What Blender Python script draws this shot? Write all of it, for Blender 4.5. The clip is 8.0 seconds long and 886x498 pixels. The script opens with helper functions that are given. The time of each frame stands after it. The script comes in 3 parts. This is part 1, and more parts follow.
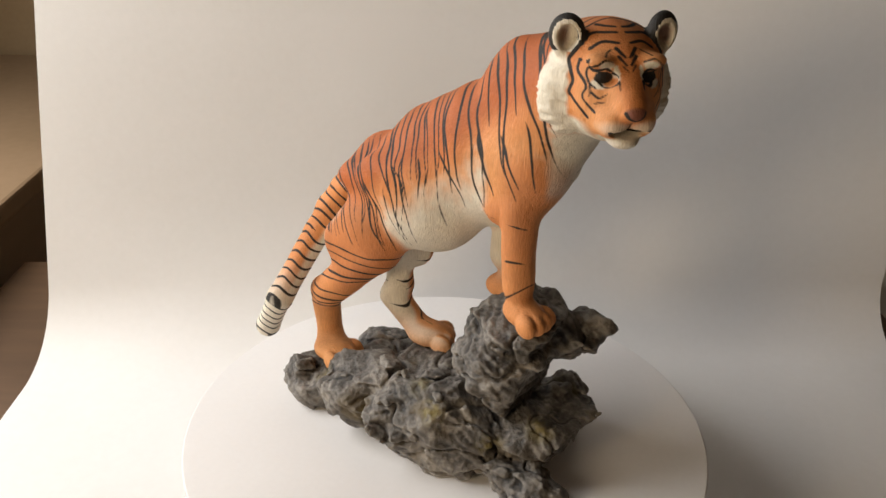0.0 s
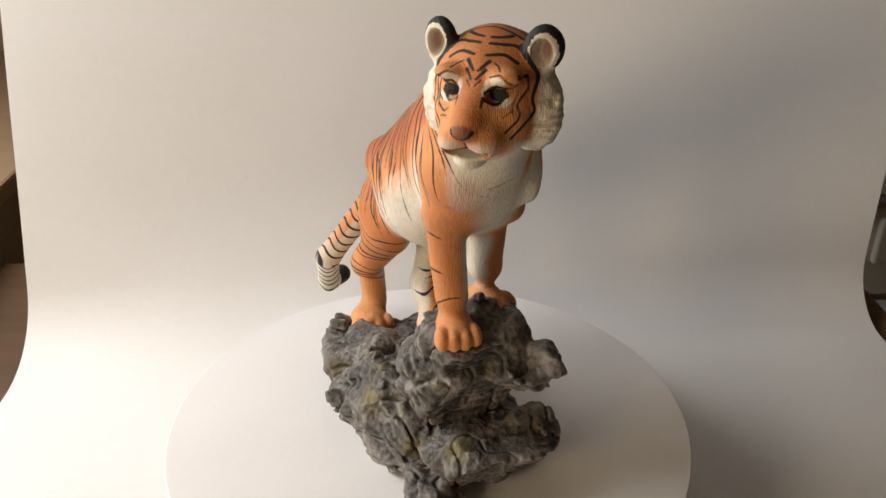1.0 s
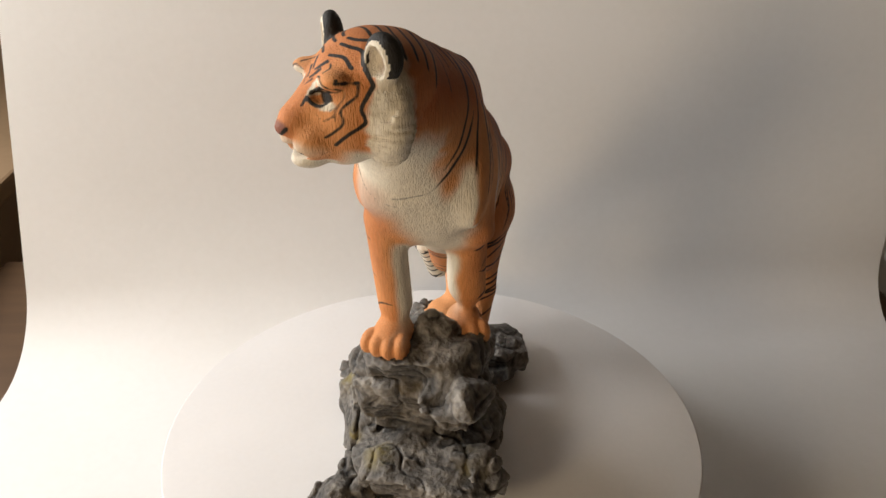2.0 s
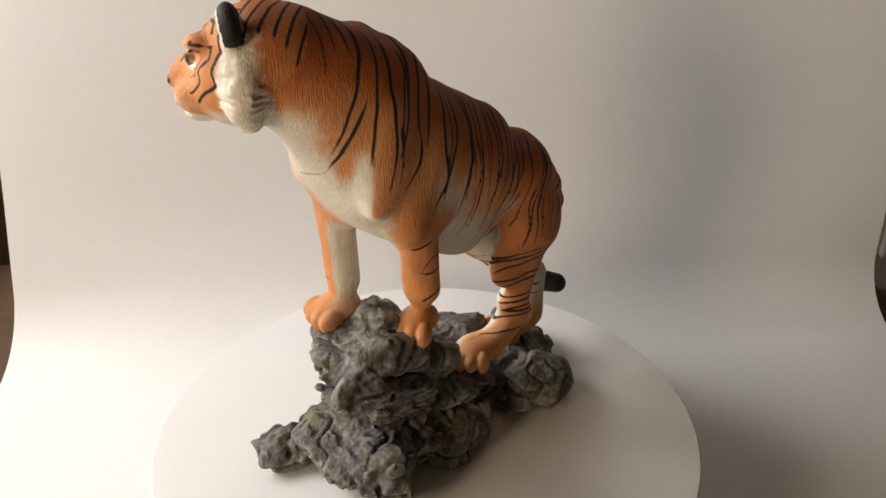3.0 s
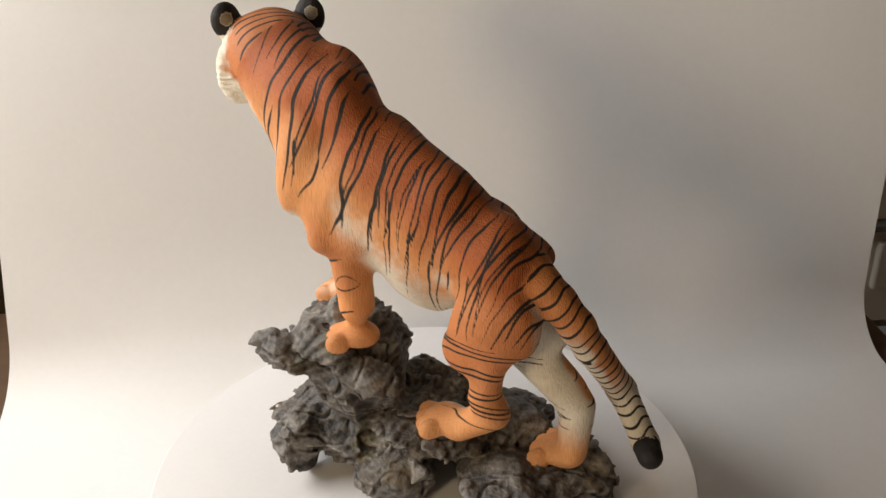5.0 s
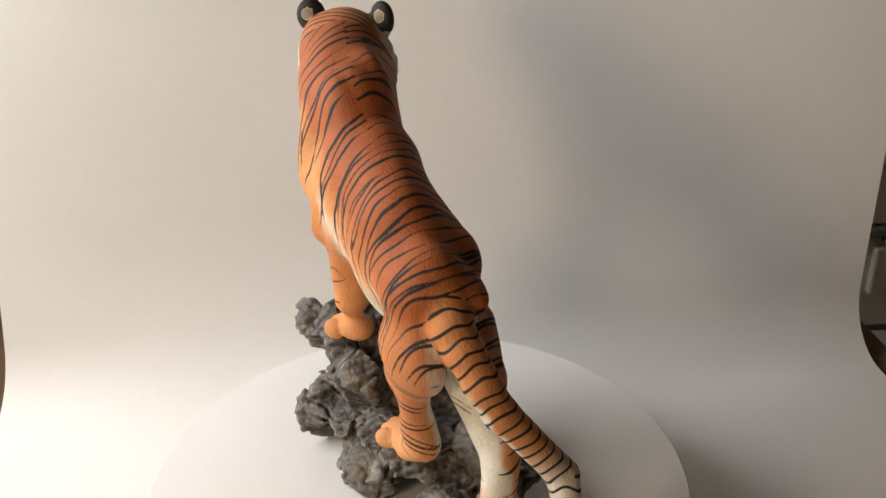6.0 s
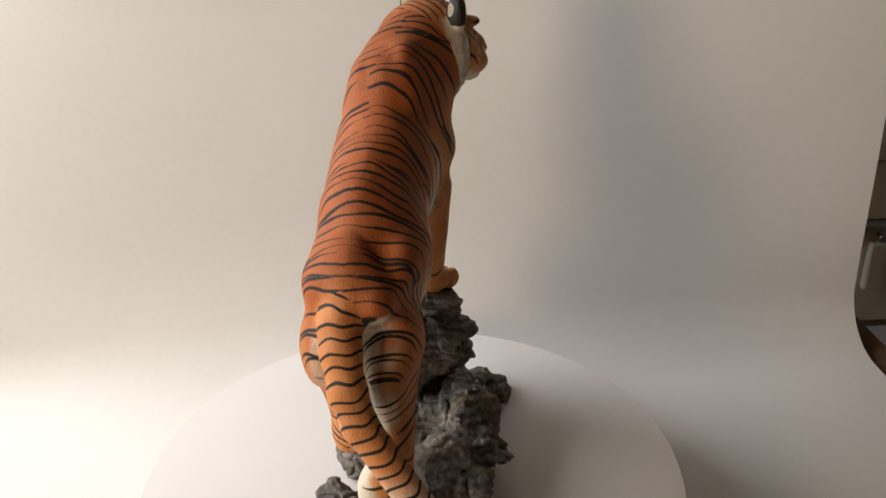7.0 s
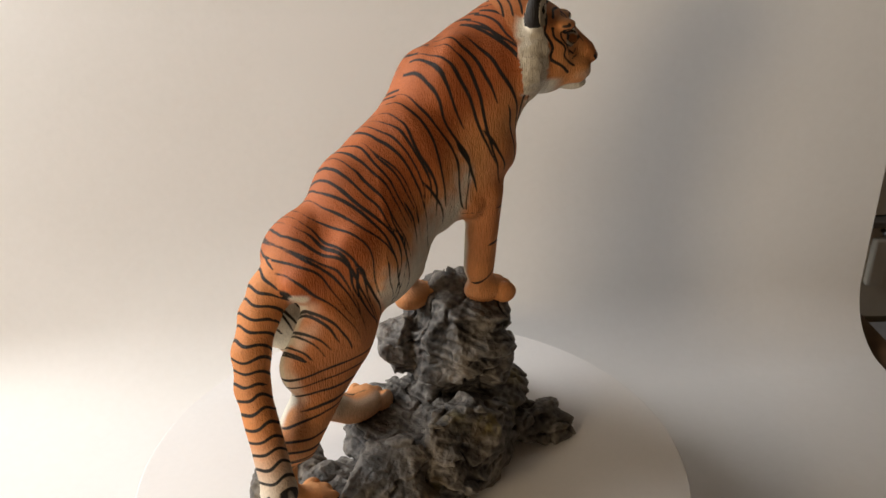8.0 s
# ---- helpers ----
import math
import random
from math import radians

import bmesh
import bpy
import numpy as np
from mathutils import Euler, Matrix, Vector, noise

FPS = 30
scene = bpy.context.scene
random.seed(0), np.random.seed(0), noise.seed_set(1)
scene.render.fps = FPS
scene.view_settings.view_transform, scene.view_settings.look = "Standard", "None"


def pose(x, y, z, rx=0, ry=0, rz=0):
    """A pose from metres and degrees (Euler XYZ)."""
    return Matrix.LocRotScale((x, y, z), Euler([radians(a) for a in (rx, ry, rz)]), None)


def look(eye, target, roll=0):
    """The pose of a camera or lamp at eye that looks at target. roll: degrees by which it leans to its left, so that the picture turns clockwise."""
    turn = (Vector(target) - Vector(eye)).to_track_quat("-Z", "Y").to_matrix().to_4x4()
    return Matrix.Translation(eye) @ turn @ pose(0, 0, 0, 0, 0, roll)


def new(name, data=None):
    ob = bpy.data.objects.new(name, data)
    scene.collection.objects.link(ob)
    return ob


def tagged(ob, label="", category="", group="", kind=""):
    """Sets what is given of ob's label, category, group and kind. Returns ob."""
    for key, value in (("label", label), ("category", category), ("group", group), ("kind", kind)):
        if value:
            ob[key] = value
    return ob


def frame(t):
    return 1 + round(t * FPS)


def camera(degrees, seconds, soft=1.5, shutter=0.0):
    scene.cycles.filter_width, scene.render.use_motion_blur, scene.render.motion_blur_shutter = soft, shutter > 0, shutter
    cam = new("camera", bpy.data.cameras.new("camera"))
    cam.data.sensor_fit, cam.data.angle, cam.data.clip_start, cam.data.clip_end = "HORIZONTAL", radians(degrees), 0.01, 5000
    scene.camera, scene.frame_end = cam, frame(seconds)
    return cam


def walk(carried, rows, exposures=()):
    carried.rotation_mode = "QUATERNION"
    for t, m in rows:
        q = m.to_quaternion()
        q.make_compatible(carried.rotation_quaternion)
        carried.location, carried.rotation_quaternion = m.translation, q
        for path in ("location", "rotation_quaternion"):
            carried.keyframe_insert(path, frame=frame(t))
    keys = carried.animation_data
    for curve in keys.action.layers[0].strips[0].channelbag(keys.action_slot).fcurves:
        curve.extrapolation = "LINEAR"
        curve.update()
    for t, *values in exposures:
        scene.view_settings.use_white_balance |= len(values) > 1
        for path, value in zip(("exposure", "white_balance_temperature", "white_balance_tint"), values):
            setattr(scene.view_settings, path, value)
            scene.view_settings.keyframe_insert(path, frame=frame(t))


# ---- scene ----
# ---- camera ----
cam = camera(54.69, 8.0, soft=1.5)
walk(cam, [
    (0.0, pose(-0.0110, -0.4148, 0.3206, 63.69, -1.19, -0.38)),
    (0.5, pose(-0.0072, -0.4155, 0.3264, 62.73, -0.25, -1.43)),
    (1.0, pose(-0.0033, -0.4074, 0.3268, 62.34, 0.13, -1.72)),
    (2.5, pose(0.0002, -0.3899, 0.3249, 61.70, 0.33, -1.00)),
    (3.0, pose(0.0003, -0.3892, 0.3182, 62.13, 0.60, -1.81)),
    (3.5, pose(-0.0024, -0.3900, 0.3161, 62.25, 0.75, -2.47)),
    (4.0, pose(-0.0001, -0.3953, 0.3137, 63.50, 0.96, -2.20)),
    (4.5, pose(-0.0012, -0.3961, 0.3151, 64.94, 1.37, -2.65)),
    (6.0, pose(0.0039, -0.3941, 0.3246, 64.93, 1.52, -2.78)),
    (6.5, pose(0.0029, -0.3948, 0.3234, 65.10, 1.55, -3.06)),
    (7.0, pose(0.0048, -0.3918, 0.3221, 64.80, 1.57, -3.15)),
    (7.5, pose(0.0030, -0.3877, 0.3209, 64.39, 1.33, -2.98)),
    (8.0, pose(0.0007, -0.3827, 0.3233, 63.80, 0.68, -2.92)),
], exposures=[(0.0, 0.0), (8.0, 0.0)])

# ---- light: one large window on the near left, a dim warm room round it ----
world = bpy.data.worlds.new("sky")
scene.world = world
world.use_nodes = True
sky = world.node_tree.nodes.new("ShaderNodeTexSky")
sky.sky_type = "NISHITA"
sky.sun_disc = False
sky.sun_elevation = radians(28)
sky.sun_rotation = radians(120)
back = world.node_tree.nodes["Background"]
world.node_tree.links.new(sky.outputs[0], back.inputs[0])
back.inputs[1].default_value = 0.12

FLOOR = -0.065   # paper on the desk
DESK = FLOOR - 0.002


def area(name, m, sx, sy, watts, colour):
    data = bpy.data.lights.new(name, "AREA")
    data.shape, data.size, data.size_y, data.energy, data.color = "RECTANGLE", sx, sy, watts, colour
    ob = new(name, data)
    ob.matrix_world = m
    return ob


area("window_light", look((-0.72, 0.10, 0.50), (0.0, -0.06, -0.05)), 0.60, 0.46, 8.4, (1.0, 0.965, 0.92))
area("window_light", look((-0.57, -0.66, 0.33), (0.0, 0.0, 0.08)), 0.18, 0.26, 2.8, (1.0, 0.76, 0.48))


# ---- materials ----
def material(name):
    m = bpy.data.materials.new(name)
    m.use_nodes = True
    return m, m.node_tree.nodes, m.node_tree.links, m.node_tree.nodes["Principled BSDF"]


def speckled(name, a, b, scale, rough, bump=0.0, bump_scale=None, metal=0.0, stretch=(1, 1, 1), detail=4.0):
    """Two tones mixed by noise at two scales, with fine relief."""
    m, n, l, bsdf = material(name)
    tc = n.new("ShaderNodeTexCoord")
    mp = n.new("ShaderNodeMapping")
    mp.inputs["Scale"].default_value = stretch
    l.new(tc.outputs["Object"], mp.inputs[0])
    big, fine = n.new("ShaderNodeTexNoise"), n.new("ShaderNodeTexNoise")
    big.inputs["Scale"].default_value, big.inputs["Detail"].default_value = scale, detail
    fine.inputs["Scale"].default_value, fine.inputs["Detail"].default_value = bump_scale or scale * 12, 3
    add = n.new("ShaderNodeMath")
    add.operation = "MULTIPLY_ADD"
    add.inputs[1].default_value = 0.35
    ramp = n.new("ShaderNodeValToRGB")
    ramp.color_ramp.elements[0].color, ramp.color_ramp.elements[1].color = (*a, 1), (*b, 1)
    ramp.color_ramp.elements[0].position, ramp.color_ramp.elements[1].position = 0.5, 0.85
    l.new(mp.outputs[0], big.inputs[0]), l.new(mp.outputs[0], fine.inputs[0])
    l.new(fine.outputs[0], add.inputs[0]), l.new(big.outputs[0], add.inputs[2])
    l.new(add.outputs[0], ramp.inputs[0]), l.new(ramp.outputs[0], bsdf.inputs["Base Color"])
    bsdf.inputs["Roughness"].default_value, bsdf.inputs["Metallic"].default_value = rough, metal
    if bump:
        bp = n.new("ShaderNodeBump")
        bp.inputs["Strength"].default_value, bp.inputs["Distance"].default_value = bump, 0.001
        l.new(fine.outputs[0], bp.inputs["Height"]), l.new(bp.outputs[0], bsdf.inputs["Normal"])
    return m


PAPER = speckled("white_card", (0.78, 0.775, 0.765), (0.82, 0.815, 0.81), 6, 0.62, 0.06, 180)
PLATTER = speckled("white_lacquered_board", (0.80, 0.79, 0.79), (0.84, 0.83, 0.83), 9, 0.45, 0.03, 300)
BASE_PLASTIC = speckled("white_plastic", (0.70, 0.70, 0.70), (0.75, 0.75, 0.75), 20, 0.4)
# dark brown for the walls out of view, so that they bounce little light
WALL_PAINT = speckled("dark_brown_wall_paint", (0.17, 0.12, 0.075), (0.21, 0.15, 0.095), 3, 0.85, 0.2, 120)
BROWN_BOARD = speckled("brown_board", (0.27, 0.18, 0.10), (0.33, 0.22, 0.13), 4, 0.6, 0.1, 90)
DARK_WOOD = speckled("dark_stained_wood", (0.20, 0.125, 0.07), (0.26, 0.165, 0.095), 5, 0.45, 0.15, 80, stretch=(1, 0.12, 1))
DESK_WOOD = speckled("brown_desk_wood", (0.10, 0.06, 0.035), (0.17, 0.10, 0.055), 5, 0.45, 0.1, 90, stretch=(0.15, 1, 1))
BROWN_PANEL = speckled("brown_wall_panel", (0.40, 0.28, 0.155), (0.46, 0.33, 0.19), 3, 0.8, 0.2, 120)
# unseen ceiling held to a dull beige-grey, which keeps its fill light low
CEILING_PAINT = speckled("beige_grey_ceiling_paint", (0.34, 0.30, 0.25), (0.40, 0.36, 0.31), 3, 0.9, 0.1, 100)
FLOOR_WOOD = speckled("brown_floor_boards", (0.13, 0.08, 0.045), (0.22, 0.14, 0.08), 3, 0.5, 0.1, 60, stretch=(0.1, 1, 1))
CREAM_BOARD = speckled("cream_cabinet_board", (0.74, 0.68, 0.56), (0.79, 0.73, 0.62), 8, 0.5, 0.05, 160)
GREY_LEDGE = speckled("grey_shelf_edge", (0.20, 0.19, 0.17), (0.26, 0.25, 0.22), 12, 0.5)
CREAM_HANDLE = speckled("pale_cream_plastic", (0.78, 0.73, 0.62), (0.83, 0.78, 0.68), 20, 0.35)
STEEL = speckled("dull_steel", (0.28, 0.27, 0.25), (0.36, 0.35, 0.33), 60, 0.35, metal=1.0)
PRINT_PAPER = speckled("printed_paper", (0.52, 0.53, 0.55), (0.60, 0.61, 0.63), 30, 0.7)
PRINT_INK = speckled("dark_print", (0.10, 0.11, 0.13), (0.16, 0.17, 0.19), 30, 0.7)


# ---- helpers of this scene ----
def mesh_of(name, bm, mat, smooth=True):
    me = bpy.data.meshes.new(name)
    bm.to_mesh(me)
    bm.free()
    me.materials.append(mat)
    for p in me.polygons:
        p.use_smooth = smooth
    return me


def part(name, bm, mat, parent, label="", smooth=False):
    ob = new(name, mesh_of(name, bm, mat, smooth))
    ob.parent = parent
    return tagged(ob, label)


def box(bm, lo, hi, bevel=0.0):
    """An axis-aligned box from corner to corner with softened edges."""
    made = bmesh.ops.create_cube(bm, size=1.0)
    c = [(a + b) / 2 for a, b in zip(lo, hi)]
    s = [b - a for a, b in zip(lo, hi)]
    for v in made["verts"]:
        v.co = Vector([c[i] + v.co[i] * s[i] for i in range(3)])
    if bevel:
        edges = list({e for v in made["verts"] for e in v.link_edges})
        bmesh.ops.bevel(bm, geom=edges, offset=bevel, segments=2, affect="EDGES", profile=0.5)
    return bm


def lathe(bm, profile, steps=128):
    """A closed turned shape round z from (radius, height) pairs, top to bottom."""
    rings = []
    for r, z in profile:
        rings.append([bm.verts.new((r * math.cos(a), r * math.sin(a), z)) for a in
                      [2 * math.pi * i / steps for i in range(steps)]] if r > 1e-6 else [bm.verts.new((0, 0, z))])
    for a, b in zip(rings, rings[1:]):
        for i in range(steps):
            j = (i + 1) % steps
            if len(a) == 1:
                bm.faces.new((a[0], b[i], b[j]))
            elif len(b) == 1:
                bm.faces.new((a[i], b[0], a[j]))
            else:
                bm.faces.new((a[i], b[i], b[j], a[j]))
    bmesh.ops.recalc_face_normals(bm, faces=bm.faces)
    return bm


def simple(name, lo, hi, mat, label, category, kind="", bevel=0.002):
    ob = new(name, mesh_of(name, box(bmesh.new(), lo, hi, bevel), mat, False))
    return tagged(ob, label, category, kind=kind)


# ---- room ----
def wall_with_opening(name, axis, at, t, lo, hi, z0, z1, open_lo, open_hi, oz0, oz1):
    """A wall across x (axis 0) or along y (axis 1) with a window opening through it."""
    bm = bmesh.new()
    for a0, a1, b0, b1 in ((lo, open_lo, z0, z1), (open_hi, hi, z0, z1), (open_lo, open_hi, z0, oz0), (open_lo, open_hi, oz1, z1)):
        if axis:
            box(bm, (at - t, a0, b0), (at, a1, b1))
        else:
            box(bm, (a0, at - t, b0), (a1, at, b1))
    tagged(new(name, mesh_of(name, bm, WALL_PAINT, False)), "dark brown painted wall with a window opening", "wall", kind="structure")


def room():
    x0, x1, y0, y1, z0, z1 = -0.82, 1.3, -0.72, 1.0, -0.80, 1.55
    t = 0.08
    simple("floor", (x0, y0, z0 - t), (x1, y1, z0), FLOOR_WOOD, "brown wooden floor boards of the room", "floor", "structure", 0)
    simple("ceiling", (x0, y0, z1), (x1, y1, z1 + t), CEILING_PAINT, "plain beige-grey painted ceiling of the room", "ceiling", "structure", 0)
    simple("wall_east", (x1, y0, z0), (x1 + t, y1, z1), WALL_PAINT, "dark brown painted wall of the room", "wall", "structure", 0)
    simple("wall_north", (x0, y1, z0), (x1, y1 + t, z1), BROWN_PANEL, "brown panelled wall behind the desk", "wall", "structure", 0)
    wall_with_opening("wall_west", 1, x0, t, y0, y1, z0, z1, -0.34, 0.54, 0.04, 0.86)
    wall_with_opening("wall_south", 0, y0, t, x0, x1, z0, z1, -0.72, -0.42, 0.12, 0.56)


room()


# ---- desk, backdrop and what stands behind it ----
def desk():
    d = tagged(new("desk"), "brown wooden desk under the white paper backdrop", "desk")
    part("desktop", box(bmesh.new(), (-0.405, -0.66, DESK - 0.03), (0.40, 0.33, DESK), 0.003), DESK_WOOD, d)
    for x in (-0.37, 0.365):
        for y in (-0.62, 0.28):
            part("leg", box(bmesh.new(), (x - 0.03, y - 0.03, -0.80), (x + 0.03, y + 0.03, DESK - 0.03), 0.003), DESK_WOOD, d)


desk()


def sweep_profile(lean, foot, r, z0):
    """Side outline of the hanging card: floor, a bend, then the leaning wall; (y, z) pairs."""
    yb = foot - r
    pts = [(-0.36 + (yb + 0.36) * i / 12, z0) for i in range(12)]
    top = math.pi / 2 - lean
    for i in range(17):
        a = top * i / 16
        pts.append((yb + r * math.sin(a), z0 + r * (1 - math.cos(a))))
    y1, z1 = pts[-1]
    for i in range(1, 25):
        s = 0.022 * i
        pts.append((y1 + s * math.sin(lean), z1 + s * math.cos(lean)))
    return pts


def paper_backdrop():
    left, right = sweep_profile(0.31, 0.190, 0.075, FLOOR), sweep_profile(0.03, 0.222, 0.05, FLOOR)
    n = min(len(left), len(right))
    left, right = left[:n], right[:n]
    bm = bmesh.new()
    cols = 41
    grid = []
    for i in range(n):
        row = []
        for j in range(cols):
            s = j / (cols - 1)
            x = -0.314 + s * (0.373 + 0.314)
            y = left[i][0] * (1 - s) + right[i][0] * s
            z = left[i][1] * (1 - s) + right[i][1] * s
            up = max(0.0, z - FLOOR)
            y += 0.035 * math.sin(math.pi * s) * min(1, up / 0.1)
            y += 0.0012 * noise.noise(Vector((x * 9, z * 9, 3.0))) * min(1, up / 0.05)
            row.append(bm.verts.new((x, y, z)))
        grid.append(row)
    for i in range(n - 1):
        for j in range(cols - 1):
            bm.faces.new((grid[i][j], grid[i][j + 1], grid[i + 1][j + 1], grid[i + 1][j]))
    bmesh.ops.recalc_face_normals(bm, faces=bm.faces)
    bmesh.ops.solidify(bm, geom=bm.faces[:], thickness=0.0008)
    for e in bm.edges:
        e.smooth = len(e.link_faces) == 2 and e.calc_face_angle(0) < 0.6
    tagged(new("paper_backdrop", mesh_of("paper_backdrop", bm, PAPER)), "white card sheet swept up behind the turntable", "backdrop")


paper_backdrop()


def turntable():
    t = tagged(new("turntable"), "round white turntable carrying the tiger figurine", "turntable")
    t.location = (0, 0, 0)
    r, h = 0.1525, 0.012
    prof = [(0, 0), (r - 0.001, 0)]
    for i in range(1, 7):
        a = math.pi / 2 * i / 6
        prof.append((r - 0.001 + 0.001 * math.sin(a), -0.001 + 0.001 * math.cos(a)))
    prof += [(r, -h), (r - 0.002, -h - 0.001), (0, -h - 0.001)]
    platter = part("platter", lathe(bmesh.new(), prof, 192), PLATTER, t, "smooth white round platter", True)
    base = [(0, -h - 0.002), (0.085, -h - 0.002), (0.095, -h - 0.008), (0.10, FLOOR + 0.004), (0.098, FLOOR), (0, FLOOR)]
    part("base", lathe(bmesh.new(), base), BASE_PLASTIC, t, smooth=False)
    return t, platter


turn_table, platter = turntable()


def wooden_chest():
    c = tagged(new("wooden_chest"), "low dark brown wooden chest beside the desk", "chest")
    part("body", box(bmesh.new(), (-0.78, -0.15, -0.78), (-0.425, 0.90, -0.032), 0.004), DARK_WOOD, c)
    part("lid", box(bmesh.new(), (-0.79, -0.16, -0.032), (-0.418, 0.91, -0.010), 0.004), BROWN_BOARD, c, "plain brown board lid")
    part("plinth", box(bmesh.new(), (-0.77, -0.14, -0.80), (-0.44, 0.89, -0.78)), DARK_WOOD, c)


wooden_chest()


def cream_cabinet():
    """The corner of a cabinet that shows past the edge of the card."""
    y = 0.45
    c = tagged(new("cabinet"), "cream cabinet with a steel knob behind the backdrop", "cabinet")
    part("body", box(bmesh.new(), (0.45, y + 0.012, -0.80), (1.05, 0.90, 0.16), 0.003), CREAM_BOARD, c)
    part("top_rail", box(bmesh.new(), (0.45, y - 0.004, 0.006), (1.05, y + 0.012, 0.16), 0.002), CREAM_BOARD, c)
    part("upper_panel", box(bmesh.new(), (0.455, y, -0.064), (1.045, y + 0.012, 0.004), 0.002), CREAM_BOARD, c)
    part("ledge", box(bmesh.new(), (0.45, y - 0.012, -0.074), (1.05, y + 0.012, -0.066), 0.0015), GREY_LEDGE, c, "grey shelf edge")
    door = part("door", box(bmesh.new(), (0.455, y - 0.002, -0.192), (1.045, y + 0.012, -0.076), 0.002), CREAM_BOARD, c)
    part("handle", box(bmesh.new(), (0.513, y - 0.012, -0.146), (0.533, y - 0.002, -0.088), 0.003), CREAM_HANDLE, door, "pale cream pull strip")
    knob = lathe(bmesh.new(), [(0, 0.006), (0.004, 0.0055), (0.0055, 0.003), (0.0045, 0.0), (0.0025, -0.002), (0.0025, -0.008), (0, -0.008)], 24)
    bmesh.ops.transform(knob, matrix=pose(0.524, y - 0.010, -0.081, 90), verts=knob.verts)
    part("knob", knob, STEEL, door, "dull steel knob", True)
    part("base_shelf", box(bmesh.new(), (0.45, y - 0.13, -0.215), (1.05, y - 0.002, -0.198), 0.002), PRINT_PAPER, c, "pale grey shelf board")


cream_cabinet()


def printed_sheet():
    s = tagged(new("printed_sheet"), "grey printed sheet of paper lying on the cabinet shelf", "paper")
    part("sheet", box(bmesh.new(), (0.50, 0.33, -0.198), (0.66, 0.40, -0.1972)), CREAM_HANDLE, s)
    for i in range(4):
        part("printed_bar", box(bmesh.new(), (0.505, 0.337 + 0.016 * i, -0.1972), (0.60 + 0.012 * (i % 2), 0.343 + 0.016 * i, -0.1969)), PRINT_INK, s)


printed_sheet()

# ---- the figurine: one sculpted mesh, tiger and rock, in millimetres ----
VOX = 0.8
LO = np.array([-142.0, -64.0, 0.0])
HI = np.array([126.0, 66.0, 268.0])


def hash_noise(p, seed):
    """Smooth value noise in -1..1 on an (n, 3) array."""
    i = np.floor(p).astype(np.int64)
    f = p - i
    f = f * f * (3 - 2 * f)
    out = np.zeros(len(p), np.float32)
    for dx in (0, 1):
        for dy in (0, 1):
            for dz in (0, 1):
                h = (i[:, 0] + dx) * 374761393 + (i[:, 1] + dy) * 668265263 + (i[:, 2] + dz) * 2147483647 + seed * 974634777
                h = (h ^ (h >> 13)) * 1274126177
                h = (h ^ (h >> 16)) & 0xFFFF
                w = (f[:, 0] if dx else 1 - f[:, 0]) * (f[:, 1] if dy else 1 - f[:, 1]) * (f[:, 2] if dz else 1 - f[:, 2])
                out += (w * (h / 32767.5 - 1)).astype(np.float32)
    return out


def smin(a, b, k):
    h = np.clip(0.5 + 0.5 * (b - a) / k, 0, 1)
    return b + (a - b) * h - k * h * (1 - h)


def cone(p, a, b, ra, rb, flat=1.0):
    """Distance to a bone from a to b with end radii; flat < 1 narrows it sideways (y)."""
    a, b = np.array(a, np.float32), np.array(b, np.float32)
    s = np.array([1, 1 / flat, 1], np.float32)
    pa, ba = (p - a) * s, (b - a) * s
    h = np.clip(pa @ ba / (ba @ ba), 0, 1)
    d = np.linalg.norm(pa - h[:, None] * ba, axis=1) - (ra + (rb - ra) * h)
    return d * (0.5 + 0.5 * flat)


def egg(p, c, r, turn=0.0, nod=0.0):
    """Distance to an ellipsoid, turned about z and then nodded about its side axis (degrees)."""
    q = p - np.array(c, np.float32)
    if turn:
        ct, st = math.cos(radians(turn)), math.sin(radians(turn))
        q = np.stack([ct * q[:, 0] + st * q[:, 1], -st * q[:, 0] + ct * q[:, 1], q[:, 2]], 1)
    if nod:
        cn, sn = math.cos(radians(nod)), math.sin(radians(nod))
        q = np.stack([cn * q[:, 0] + sn * q[:, 2], q[:, 1], -sn * q[:, 0] + cn * q[:, 2]], 1)
    r = np.array(r, np.float32)
    k0 = np.linalg.norm(q / r, axis=1)
    k1 = np.linalg.norm(q / (r * r), axis=1) + 1e-9
    return k0 * (k0 - 1) / k1


# the head sits in a frame of its own: forward, left, up
HEAD, YAW, NOD = (82.0, -14.9, 230.4), -51.6, -0.4


def to_head(p):
    q = p - np.array(HEAD, np.float32)
    c, s = math.cos(radians(YAW)), math.sin(radians(YAW))
    q = np.stack([c * q[:, 0] + s * q[:, 1], -s * q[:, 0] + c * q[:, 1], q[:, 2]], 1)
    c, s = math.cos(radians(NOD)), math.sin(radians(NOD))
    return np.stack([c * q[:, 0] + s * q[:, 2], q[:, 1], -s * q[:, 0] + c * q[:, 2]], 1)


